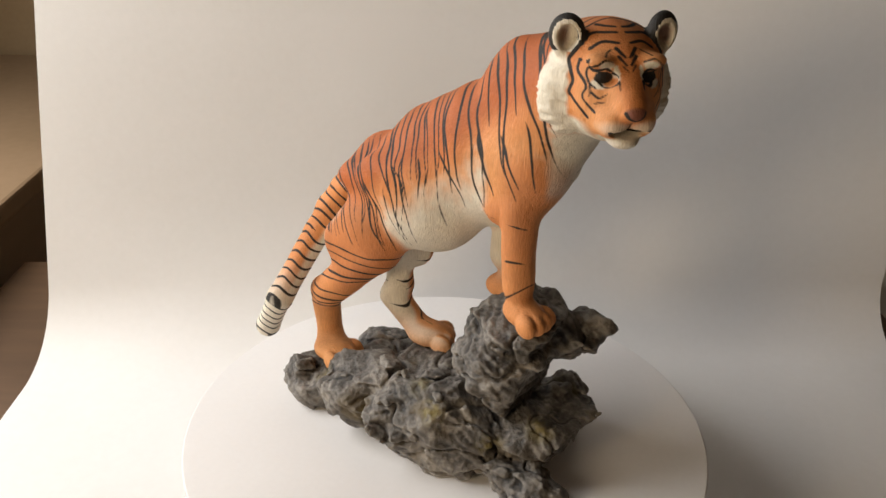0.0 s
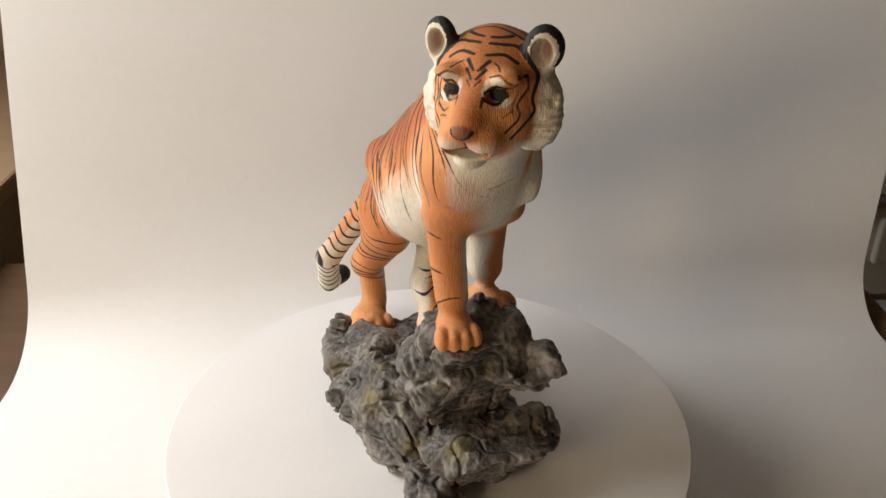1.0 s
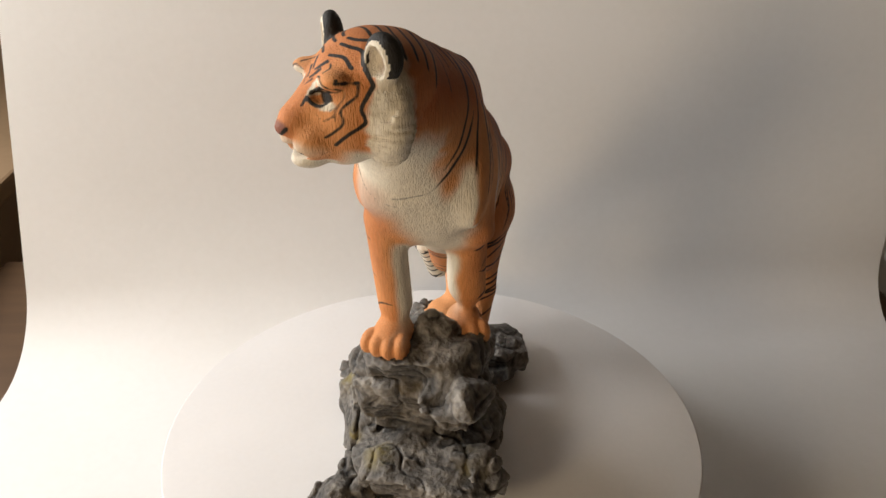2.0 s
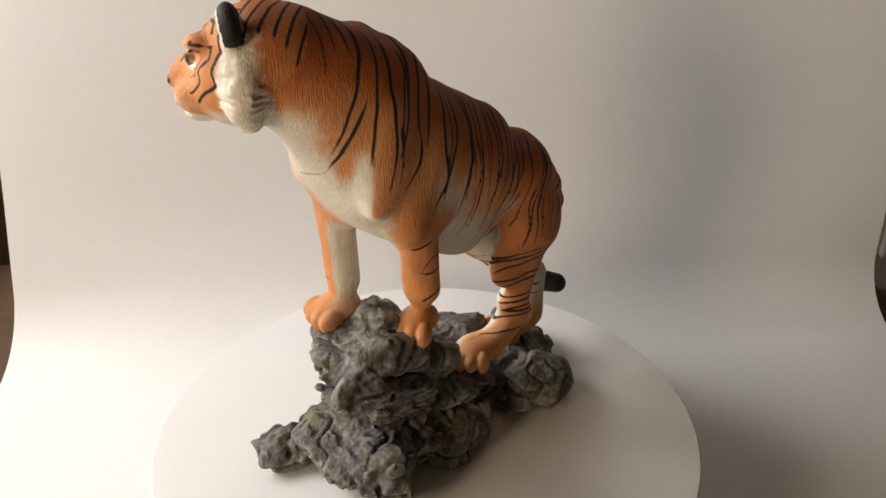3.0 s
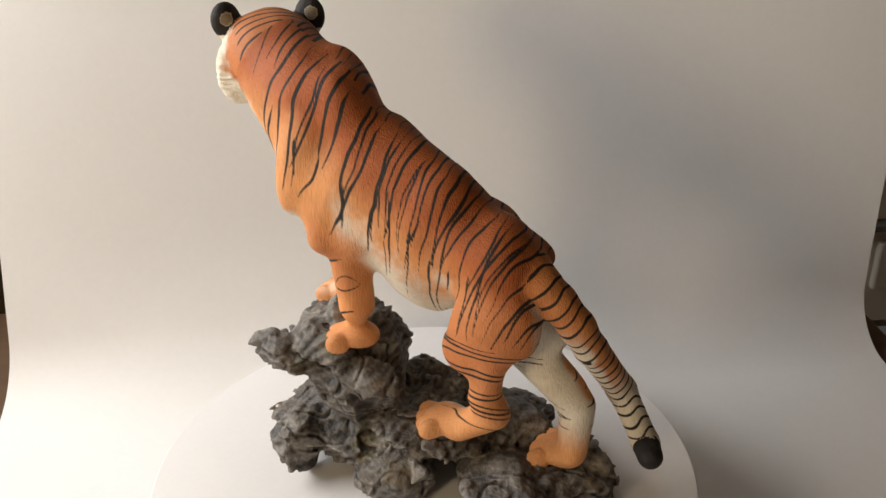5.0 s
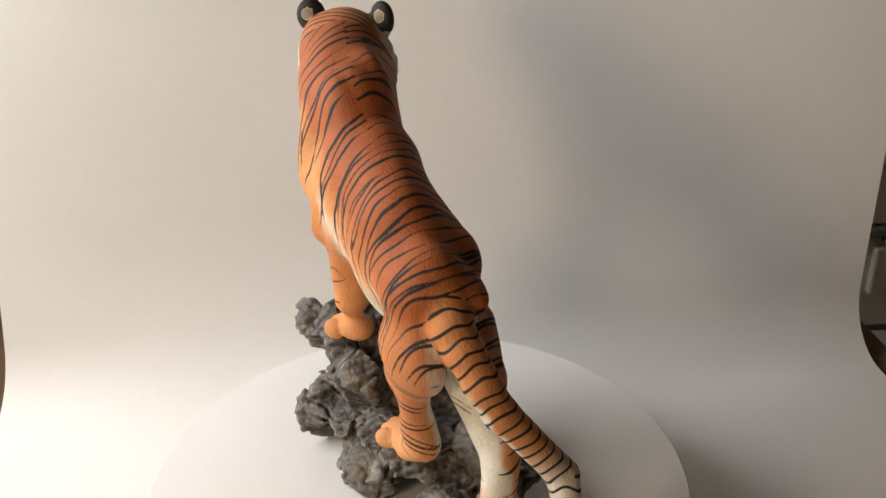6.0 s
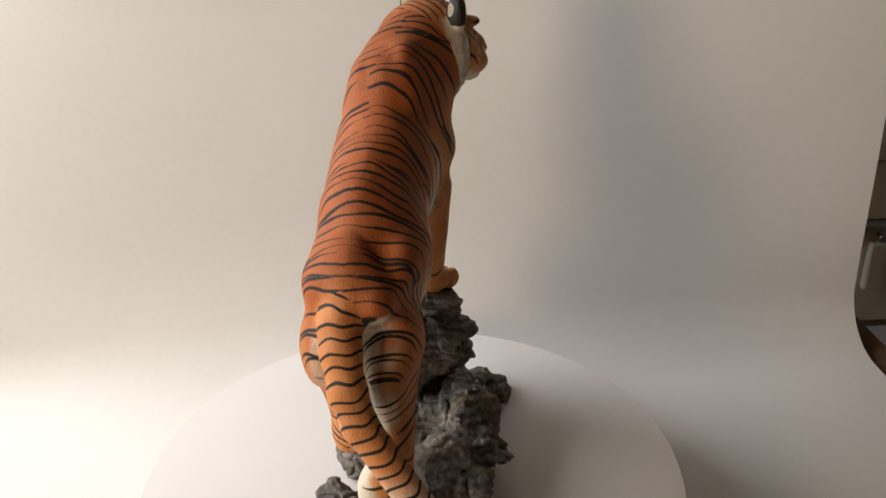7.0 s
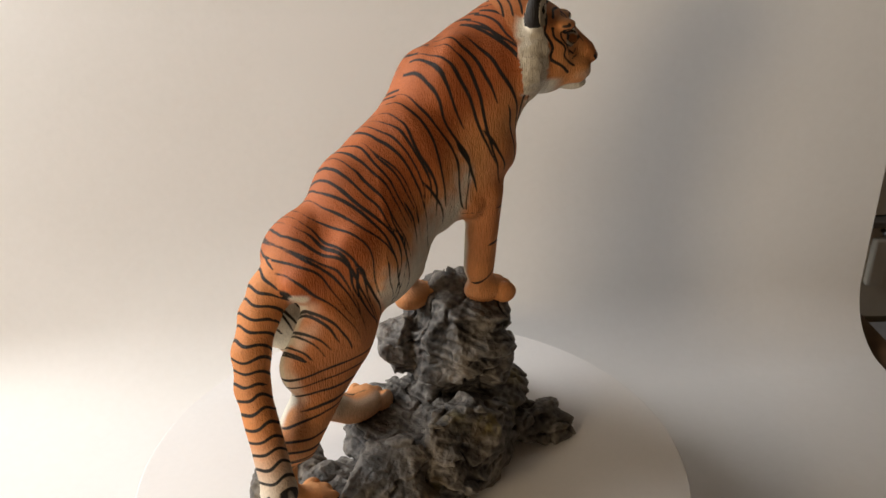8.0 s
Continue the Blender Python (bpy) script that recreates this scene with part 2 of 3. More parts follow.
def torso(p):
    d = cone(p, (-47.1, 16.4, 148.4), (-18.5, 8.1, 144.7), 20.2, 36.4, 0.7)
    d = smin(d, cone(p, (-13.6, 15.3, 159.3), (18.8, 9.4, 170.5), 31.6, 38.7, 0.69), 8)
    d = smin(d, cone(p, (47.7, 6.7, 208.6), (66.2, -3.0, 220.9), 23.9, 23.0, 0.92), 10)
    d = smin(d, cone(p, (39.8, 3.0, 176.2), (60.5, -3.9, 211.9), 25.4, 24.0, 0.98), 10)
    d = smin(d, egg(p, (26.5, 17.8, 205.7), (9.9, 7.8, 18.6), 0.7, -10.2), 12)
    d = smin(d, egg(p, (31.6, -2.1, 212.2), (12.1, 8.1, 21.5), -0.3, -12.5), 12)
    d = smin(d, egg(p, (-49.6, 27.3, 145.8), (16.0, 11.8, 14.0)), 14)
    d = smin(d, egg(p, (-55.1, 4.5, 142.9), (18.8, 9.7, 9.6)), 14)
    d = smin(d, egg(p, (48.4, 25.6, 181.8), (10.4, 7.3, 25.0), 2.3, 15.5), 9)
    d = smin(d, egg(p, (-30.1, 25.0, 151.3), (16.1, 10.4, 13.9)), 8)
    d = smin(d, egg(p, (-36.4, -5.2, 151.4), (18.5, 9.4, 12.8)), 8)
    d = smin(d, egg(p, (48.2, 5.6, 179.0), (12.3, 13.9, 14.6)), 8)
    d = smin(d, egg(p, (27, 8, 207), (13, 10, 20), 0, -12), 8)
    return d


def fore_left(p):
    d = cone(p, (32.7, 14.0, 186.0), (36.2, 26.2, 147.2), 13.6, 8.8)
    d = smin(d, cone(p, (27.3, 21.4, 147.0), (24.1, 21.3, 109.6), 10.3, 9.3), 6)
    d = smin(d, egg(p, (19.0, 27.0, 149.0), (6.5, 6.0, 8.0)), 7)
    return smin(d, paw(p, (26.3, 20.4, 90.8), 12.2, 11.0), 8)


def fore_right(p):
    d = cone(p, (50.0, -9.1, 175.1), (41.8, -4.1, 155.7), 17.3, 12.8)
    d = smin(d, cone(p, (44.9, -15.0, 155.4), (45.1, -10.9, 111.1), 9.4, 8.3), 6)
    d = smin(d, egg(p, (33.1, -13.2, 151.2), (6.0, 7.0, 7.0)), 5)
    return smin(d, paw(p, (49.6, -12.0, 96.5), -16.3, 11.1), 8)


def hind_left(p):
    d = cone(p, (-53.0, 29.4, 116.8), (-40.4, 26.3, 98.6), 22.1, 15.4, 0.57)
    d = smin(d, cone(p, (-51.3, 29.3, 94.6), (-45.8, 24.2, 70.1), 6.1, 8.7), 7)
    d = smin(d, cone(p, (-50.2, 23.6, 61.6), (-30.5, 21.0, 46.1), 8.5, 7.3), 6)
    return smin(d, paw(p, (-20.7, 16.3, 47.2), 21.3, 12.2), 8)


def hind_right(p):
    d = cone(p, (-49.5, 0.1, 115.5), (-67.8, 1.7, 103.3), 23.0, 15.6, 0.65)
    d = smin(d, cone(p, (-49.4, 1.4, 100.1), (-81.4, 0.2, 67.7), 11.6, 10.3), 8)
    d = smin(d, cone(p, (-89.3, 6.1, 63.6), (-86.9, 7.1, 35.8), 8.9, 7.7), 6)
    return smin(d, paw(p, (-78.9, -1.3, 28.3), -8.8, 14.3), 8)


def paw(p, c, turn, width):
    """A foot with four toes."""
    d = egg(p, c, (12.5, width * 0.82, 7.2), turn)
    ct, st = math.cos(radians(turn)), math.sin(radians(turn))
    for k in (-1.5, -0.5, 0.5, 1.5):
        f, s = 9.8 - 1.5 * abs(k), k * width * 0.47
        q = (c[0] + ct * f - st * s, c[1] + st * f + ct * s, c[2] - 2.0)
        d = smin(d, egg(p, q, (6.6, 4.0, 5.8), turn + 8 * k, -18), 0.8)
    return d


TAIL = ((-58.0, 17.0, 150.0), (-71.7, 19.8, 136.3), (-79.5, 18.7, 127.5), (-88.8, 15.4, 113.9), (-94.6, 9.9, 100.3), (-106.2, -16.4, 63.2), (-121.7, -10.7, 37.1), (-126.0, -0.1, 37.1))


def tail(p):
    d = None
    for k, (a, b) in enumerate(zip(TAIL, TAIL[1:])):
        q = cone(p, a, b, 9.4 - 0.4 * k, 9.0 - 0.4 * k)
        d = q if d is None else smin(d, q, 3)
    return d


def head(p):
    return head_form(to_head(p))


def head_form(q):
    m = q * np.array([1, 0, 1], np.float32) + np.stack([0 * q[:, 1], np.abs(q[:, 1]), 0 * q[:, 1]], 1)
    d = egg(q, (-5.7, 0.0, -0.0), (23.1, 23.1, 18.9))
    d = smin(d, egg(q, (6.8, 0.0, -11.1), (17.5, 19.8, 20.1)), 6)
    tuft = 2.2 * np.abs(hash_noise(np.stack([0.1 * q[:, 0], 0.16 * q[:, 1], 0.42 * q[:, 2]], 1), 77)) + 0.8 * np.abs(hash_noise(q * np.array([0.2, 0.3, 0.9], np.float32), 78)) - 0.9
    d = smin(d, egg(m, (-2.2, 17.8, -11.4), (9.0, 11.3, 16.8)) + tuft, 5)
    d = smin(d, cone(q, (9.8, 0.0, 2.3), (26.8, 0.0, -9.8), 8.0, 6.8), 5)
    d = smin(d, egg(m, (21.6, 5.9, -17.6), (9.4, 7.2, 7.4)), 4)
    d = smin(d, egg(q, (22.0, 0.0, -25.5), (8.0, 6.9, 4.2)), 2.0)
    d = smin(d, egg(q, (31.8, 0.0, -12.2), (3.3, 4.4, 2.8)), 3)
    d = smin(d, egg(m, (16.2, 11.0, 5.9), (5.2, 6.1, 3.0)), 3)
    d = np.maximum(d, -egg(m, (20.6, 9.6, -0.5), (4.0, 4.8, 2.7)))
    d = np.minimum(d, egg(m, (14.6, 9.4, -0.5), (4.1, 4.6, 3.8)))
    d = np.maximum(d, -egg(q, (29.7, 0.0, -21.6), (9.6, 8.8, 1.7)))
    ear = egg(m, (0.5, 20.9, 13.2), (4.8, 7.8, 9.4), 24.4)
    ear = np.maximum(ear, -egg(m, (4.6, 21.6, 12.6), (5.4, 4.5, 5.8), 24.4))
    return smin(d, ear, 2.5)


FORMS = (torso, fore_left, fore_right, hind_left, hind_right, tail, head)
BLEND = (0, 7, 7, 8, 8, 5, 7)

# boulders: centre, radii
LUMPS = (
    ((43, 1, 81), (27, 31, 17)), ((42, 8, 93), (9, 10, 13)), ((66, 19, 71), (21, 17, 13)), ((39, -16, 72), (22, 19, 10)),
    ((22, 21, 62), (20, 15, 17)), ((36, 2, 58), (28, 36, 37)), ((50, 4, 21), (38, 37, 18)), ((63, -34, 9), (25, 13, 10)),
    ((62, 27, 19), (11, 18, 18)), ((10, -32, 23), (34, 17, 38)), ((0, -9, 26), (37, 50, 20)), ((-56, 1, 8), (37, 28, 19)),
    ((-81, -4, 8), (26, 27, 15)), ((-58, 33, 10), (25, 20, 16)), ((-39, -19, 24), (32, 25, 19)), ((64, 31, 22), (17, 10, 12)),
    ((68, 27, 77), (20, 9, 9)), ((-91, -15, 13), (11, 11, 12)), ((71, -43, 3), (16, 15, 10)), ((6, 28, 12), (22, 15, 14)),
)


def rock(p):
    rng = np.random.RandomState(11)
    warp = np.stack([hash_noise(p / 13.0, 21 + k) for k in range(3)], 1) * 2.4
    q0 = p + warp
    d = None
    for c, r in LUMPS:
        q = (q0 - np.array(c, np.float32)) / np.array(r, np.float32)
        n = rng.normal(size=(13, 3))
        n /= np.linalg.norm(n, axis=1)[:, None]
        off = rng.uniform(0.62, 0.93, 13)
        e = np.linalg.norm(q, axis=1) - 1.0
        for k in range(13):
            e = np.maximum(e, q @ n[k].astype(np.float32) - off[k])
        e = e * min(r)
        d = e if d is None else smin(d, e, 2.5)
    ridge = 1 - np.abs(hash_noise(p / np.array([17.0, 17.0, 9.0]), 5))
    crack = 1 - np.abs(hash_noise(q0 / np.array([14.0, 14.0, 8.0]), 15))
    layer = p[:, 2] / 7.0 + 0.09 * p[:, 0] + 1.2 * hash_noise(p / 20.0, 9)
    layer = np.abs(layer - np.floor(layer) - 0.5) * 2
    d = d + 1.8 * (ridge - 0.75) + 1.6 * np.maximum(0, crack - 0.84) / 0.16 + 0.8 * (layer - 0.5)
    d = d + 0.55 * hash_noise(p / 4.5, 6) + 0.3 * hash_noise(p / 2.0, 7) - 0.7
    d = np.maximum(d, -egg(p, (66, 44, 50), (30, 17, 5.5), 0, 6))
    return np.maximum(d, 0.6 - p[:, 2])


def tiger(p):
    d = None
    for f, k in zip(FORMS, BLEND):
        e = f(p)
        d = e if d is None else smin(d, e, k)
    return d + 0.5 * hash_noise(p / 13.0, 31) * (p[:, 2] > 20)


def sample(f, lo, hi, band):
    """Distances on the full grid, worked out finely only where a coarse grid says that the surface is near."""
    n = np.round((hi - lo) / VOX).astype(int) + 1
    step = 4
    nc = (n + step - 1) // step + 1
    gx, gy, gz = [lo[i] + VOX * step * np.arange(nc[i]) for i in range(3)]
    g = np.stack(np.meshgrid(gx, gy, gz, indexing="ij"), -1).reshape(-1, 3).astype(np.float32)
    coarse = f(g).reshape(nc)
    near = np.abs(coarse) < band
    grow = near.copy()
    for ax in range(3):
        grow |= np.roll(grow, 1, ax) | np.roll(grow, -1, ax)
    full = np.repeat(np.repeat(np.repeat(coarse, step, 0), step, 1), step, 2)[: n[0], : n[1], : n[2]].astype(np.float32)
    mask = np.repeat(np.repeat(np.repeat(grow, step, 0), step, 1), step, 2)[: n[0], : n[1], : n[2]]
    idx = np.argwhere(mask)
    vals = np.empty(len(idx), np.float32)
    for s in range(0, len(idx), 400000):
        vals[s:s + 400000] = f((lo + VOX * idx[s:s + 400000]).astype(np.float32))
    full[mask] = vals
    return full


def surface_nets(vol, lo):
    """Vertices and quads of the zero surface."""
    inside = vol < 0
    nx, ny, nz = vol.shape
    cx, cy, cz = nx - 1, ny - 1, nz - 1
    acc = np.zeros((cx, cy, cz, 3), np.float32)
    cnt = np.zeros((cx, cy, cz), np.float32)
    corners = [(i, j, k) for i in (0, 1) for j in (0, 1) for k in (0, 1)]
    for a in corners:
        for ax in range(3):
            if a[ax]:
                continue
            b = list(a)
            b[ax] = 1
            va = vol[a[0]:a[0] + cx, a[1]:a[1] + cy, a[2]:a[2] + cz]
            vb = vol[b[0]:b[0] + cx, b[1]:b[1] + cy, b[2]:b[2] + cz]
            cross = (va < 0) != (vb < 0)
            w = np.where(cross, va / np.where(cross, va - vb, 1), 0)
            for c in range(3):
                acc[..., c] += np.where(cross, a[c] + (w if c == ax else 0), 0)
            cnt += cross
    live = cnt > 0
    index = np.full(live.shape, -1, np.int64)
    index[live] = np.arange(live.sum())
    verts = lo + VOX * (np.argwhere(live) + acc[live] / cnt[live][:, None])
    quads = []
    for ax in range(3):
        u, v = (ax + 1) % 3, (ax + 2) % 3
        a = np.moveaxis(inside, (ax, u, v), (0, 1, 2))
        ind = np.moveaxis(index, (ax, u, v), (0, 1, 2))
        flip = a[:-1] != a[1:]
        flip[:, 0, :] = False
        flip[:, :, 0] = False
        flip[:, -1, :] = False
        flip[:, :, -1] = False
        e = np.argwhere(flip)
        i, j, k = e.T
        q = np.stack([ind[i, j - 1, k - 1], ind[i, j, k - 1], ind[i, j, k], ind[i, j - 1, k]], 1)
        out = a[i, j, k]
        q[~out] = q[~out][:, ::-1]
        quads.append(q)
    return verts, np.concatenate(quads)


# ---- paint of the figurine ----
def coat_material():
    m, n, l, bsdf = material("painted_tiger_coat")
    col, ink = n.new("ShaderNodeAttribute"), n.new("ShaderNodeAttribute")
    col.attribute_name, ink.attribute_name = "coat", "ink"
    tc = n.new("ShaderNodeTexCoord")
    mp = n.new("ShaderNodeMapping")
    mp.inputs["Scale"].default_value = (1.0, 1.0, 0.11)
    l.new(tc.outputs["Object"], mp.inputs[0])
    fur, blot = n.new("ShaderNodeTexNoise"), n.new("ShaderNodeTexNoise")
    fur.inputs["Scale"].default_value, fur.inputs["Detail"].default_value = 1500, 3
    blot.inputs["Scale"].default_value, blot.inputs["Detail"].default_value = 60, 4
    l.new(mp.outputs[0], fur.inputs[0]), l.new(tc.outputs["Object"], blot.inputs[0])
    edge = n.new("ShaderNodeMath")       # ragged stripe edges
    edge.operation = "MULTIPLY_ADD"
    edge.inputs[1].default_value = 0.22
    l.new(fur.outputs[0], edge.inputs[0]), l.new(ink.outputs["Fac"], edge.inputs[2])
    mask = n.new("ShaderNodeMapRange")
    mask.inputs["From Min"].default_value, mask.inputs["From Max"].default_value = -0.05, 0.35
    mask.inputs["To Min"].default_value, mask.inputs["To Max"].default_value = 1.0, 0.0
    l.new(edge.outputs[0], mask.inputs[0])
    tone = n.new("ShaderNodeMath")
    tone.operation = "ADD"
    l.new(fur.outputs[0], tone.inputs[0]), l.new(blot.outputs[0], tone.inputs[1])
    gain = n.new("ShaderNodeMapRange")
    gain.inputs["From Min"].default_value, gain.inputs["From Max"].default_value = 0.7, 1.3
    gain.inputs["To Min"].default_value, gain.inputs["To Max"].default_value = 0.84, 1.14
    l.new(tone.outputs[0], gain.inputs[0])
    var = n.new("ShaderNodeVectorMath")
    var.operation = "SCALE"
    l.new(col.outputs["Color"], var.inputs[0]), l.new(gain.outputs[0], var.inputs["Scale"])
    mix = n.new("ShaderNodeMix")
    mix.data_type = "RGBA"
    mix.inputs["B"].default_value = (0.012, 0.010, 0.009, 1)
    l.new(mask.outputs[0], mix.inputs["Factor"])
    l.new(var.outputs[0], mix.inputs["A"])
    l.new(mix.outputs["Result"], bsdf.inputs["Base Color"])
    bsdf.inputs["Roughness"].default_value = 0.68
    bp = n.new("ShaderNodeBump")
    bp.inputs["Strength"].default_value, bp.inputs["Distance"].default_value = 0.55, 0.0010
    lock = n.new("ShaderNodeTexNoise")
    lock.inputs["Scale"].default_value, lock.inputs["Detail"].default_value = 300, 3
    l.new(tc.outputs["Object"], lock.inputs[0])
    relief = n.new("ShaderNodeMath")
    relief.operation = "ADD"
    l.new(fur.outputs[0], relief.inputs[0]), l.new(lock.outputs[0], relief.inputs[1])
    l.new(relief.outputs[0], bp.inputs["Height"]), l.new(bp.outputs[0], bsdf.inputs["Normal"])
    return m


def stone_material():
    m, n, l, bsdf = material("painted_grey_stone")
    tc, geo = n.new("ShaderNodeTexCoord"), n.new("ShaderNodeNewGeometry")
    a, b, c = n.new("ShaderNodeTexNoise"), n.new("ShaderNodeTexNoise"), n.new("ShaderNodeTexNoise")
    for t, s, d in ((a, 55, 6), (b, 320, 5), (c, 38, 3)):
        t.inputs["Scale"].default_value, t.inputs["Detail"].default_value = s, d
        l.new(tc.outputs["Object"], t.inputs[0])
    add = n.new("ShaderNodeMath")
    add.operation = "MULTIPLY_ADD"
    add.inputs[1].default_value = 0.5
    l.new(b.outputs[0], add.inputs[0]), l.new(a.outputs[0], add.inputs[2])
    ramp = n.new("ShaderNodeValToRGB")
    els = ramp.color_ramp.elements
    els[0].position, els[0].color = 0.64, (0.016, 0.015, 0.015, 1)
    els[1].position, els[1].color = 1.0, (0.32, 0.295, 0.26, 1)
    e = els.new(0.77)
    e.color = (0.072, 0.064, 0.058, 1)
    l.new(add.outputs[0], ramp.inputs[0])
    # worn light paint on ridges, dark wash in hollows
    wear = n.new("ShaderNodeMapRange")
    wear.inputs["From Min"].default_value, wear.inputs["From Max"].default_value = 0.475, 0.59
    l.new(geo.outputs["Pointiness"], wear.inputs[0])
    dry = n.new("ShaderNodeMix")
    dry.data_type = "RGBA"
    dry.inputs["B"].default_value = (0.31, 0.29, 0.26, 1)
    half = n.new("ShaderNodeMath")
    half.operation = "MULTIPLY"
    half.inputs[1].default_value = 0.8
    l.new(wear.outputs[0], half.inputs[0]), l.new(half.outputs[0], dry.inputs["Factor"]), l.new(ramp.outputs[0], dry.inputs["A"])
    moss = n.new("ShaderNodeMapRange")
    moss.inputs["From Min"].default_value, moss.inputs["From Max"].default_value = 0.60, 0.68
    moss.inputs["To Max"].default_value = 0.6
    l.new(c.outputs[0], moss.inputs[0])
    green = n.new("ShaderNodeMix")
    green.data_type = "RGBA"
    green.inputs["B"].default_value = (0.13, 0.10, 0.055, 1)
    l.new(moss.outputs[0], green.inputs["Factor"]), l.new(dry.outputs["Result"], green.inputs["A"])
    dab = n.new("ShaderNodeAttribute")
    dab.attribute_name = "moss"
    ochre = n.new("ShaderNodeMix")
    ochre.data_type = "RGBA"
    ochre.inputs["B"].default_value = (0.20, 0.165, 0.06, 1)
    l.new(dab.outputs["Fac"], ochre.inputs["Factor"]), l.new(green.outputs["Result"], ochre.inputs["A"])
    l.new(ochre.outputs["Result"], bsdf.inputs["Base Color"])
    bsdf.inputs["Roughness"].default_value = 0.62
    bp = n.new("ShaderNodeBump")
    bp.inputs["Strength"].default_value, bp.inputs["Distance"].default_value = 0.85, 0.0020
    l.new(b.outputs[0], bp.inputs["Height"]), l.new(bp.outputs[0], bsdf.inputs["Normal"])
    return m


COAT, STONE = coat_material(), stone_material()
ORANGE, RUST, PEACH, WHITE = np.array([0.57, 0.178, 0.040]), np.array([0.41, 0.104, 0.024]), np.array([0.73, 0.345, 0.135]), np.array([0.74, 0.69, 0.58])
PINK = np.array([0.26, 0.095, 0.06])


def moss_spots(v):
    """Where the sculptor dabbed yellow-green moss on the rock."""
    out = np.zeros(len(v))
    n = hash_noise(v / 2.6, 91) + 0.6 * hash_noise(v / 6.0, 92)
    for x, y, z, r in ((14, -43, 40, 8), (67, -20, 36, 9), (46, -38, 26, 8), (58, 36, 60, 8), (-72, -22, 24, 8), (62, 28, 26, 10),
                       (0, -30, 42, 7), (38, 26, 86, 7), (-30, -38, 22, 8), (20, 30, 30, 9)):
        far = np.linalg.norm(v - np.array([x, y, z]), axis=1)
        out = np.maximum(out, np.clip(1.25 - far / r, 0, 1) * np.clip(0.6 + n, 0, 1))
    return out


def ease(x, a, b):
    t = np.clip((x - a) / (b - a), 0, 1)
    return t * t * (3 - 2 * t)


def spine_height(x):
    return np.interp(x, [-85, -61, -51, -32, -5, 14, 25, 51, 70], [138, 162, 168, 183, 199, 213, 226, 242, 250])


def spine_side(x):
    return np.interp(x, [-85, -36, -10, 20, 40, 70], [18, 17, 15, 13, 5, -7])


def stripe_field(u, d, seed, u0, u1, gap, width, reach, start):
    """Distance to a row of painted stripes that run along d and lie side by side along u."""
    rng = np.random.RandomState(seed)
    out = np.full(len(u), 9.0)
    x = u0
    while x < u1:
        a = rng.uniform(*start)
        b = rng.uniform(*reach)
        w = width * rng.uniform(0.75, 1.25)
        ph, amp, lean = rng.uniform(0, 6.28), rng.uniform(0.4, 1.1) * gap * 0.3, rng.normal() * 0.05
        line = x + amp * np.sin(d / rng.uniform(8, 14) + ph) + lean * d
        t = np.clip((d - a) / (b - a), 0, 1)
        half = w * np.minimum(1, 5 * t + 0.15) * (1 - t) ** 0.35
        s = np.abs(u - line) - half
        s = np.where((d < a) | (d > b), np.maximum(s, np.maximum(a - d, d - b)), s)
        out = np.minimum(out, s)
        if rng.rand() < 0.10:     # a twin that joins it
            twin = line + gap * 0.55 * np.sin(np.pi * t)
            s = np.where((d < a) | (d > b), 9.0, np.abs(u - twin) - half * 0.8)
            out = np.minimum(out, s)
        x += gap * rng.uniform(0.7, 1.35)
    return out


def face_line(pts):
    """Lays a line given as (sideways, up) on the front of the head."""
    fine = []
    ends = [pts[0], *pts, pts[-1]]
    for i in range(len(pts) - 1):
        p0, a, b, p3 = (np.array(e, float) for e in ends[i:i + 4])
        for k in range(5):
            t = k / 5
            c = 0.5 * (2 * a + (b - p0) * t + (2 * p0 - 5 * a + 4 * b - p3) * t * t + (3 * a - p0 - 3 * b + p3) * t ** 3)
            fine.append((c[0], c[1]))
    fine.append(pts[-1])
    depth = np.linspace(42, -6, 193)
    out = []
    for s, u in fine:
        ray = np.stack([depth, np.full(193, s), np.full(193, u)], 1).astype(np.float32)
        hit = np.argmax(head_form(ray) < 0)
        out.append((depth[hit] if hit else 1.0, s, u))
    return out


def stroke(q, pts, w0, w1):
    """Distance to a tapered brush line through points on the head."""
    out = np.full(len(q), 9.0)
    n = len(pts) - 1
    for k in range(n):
        a, b = np.array(pts[k], float), np.array(pts[k + 1], float)
        h = np.clip((q - a) @ (b - a) / ((b - a) @ (b - a)), 0, 1)
        out = np.minimum(out, np.linalg.norm(q - a - h[:, None] * (b - a), axis=1) - (w0 + (w1 - w0) * (k + h) / n))
    return out


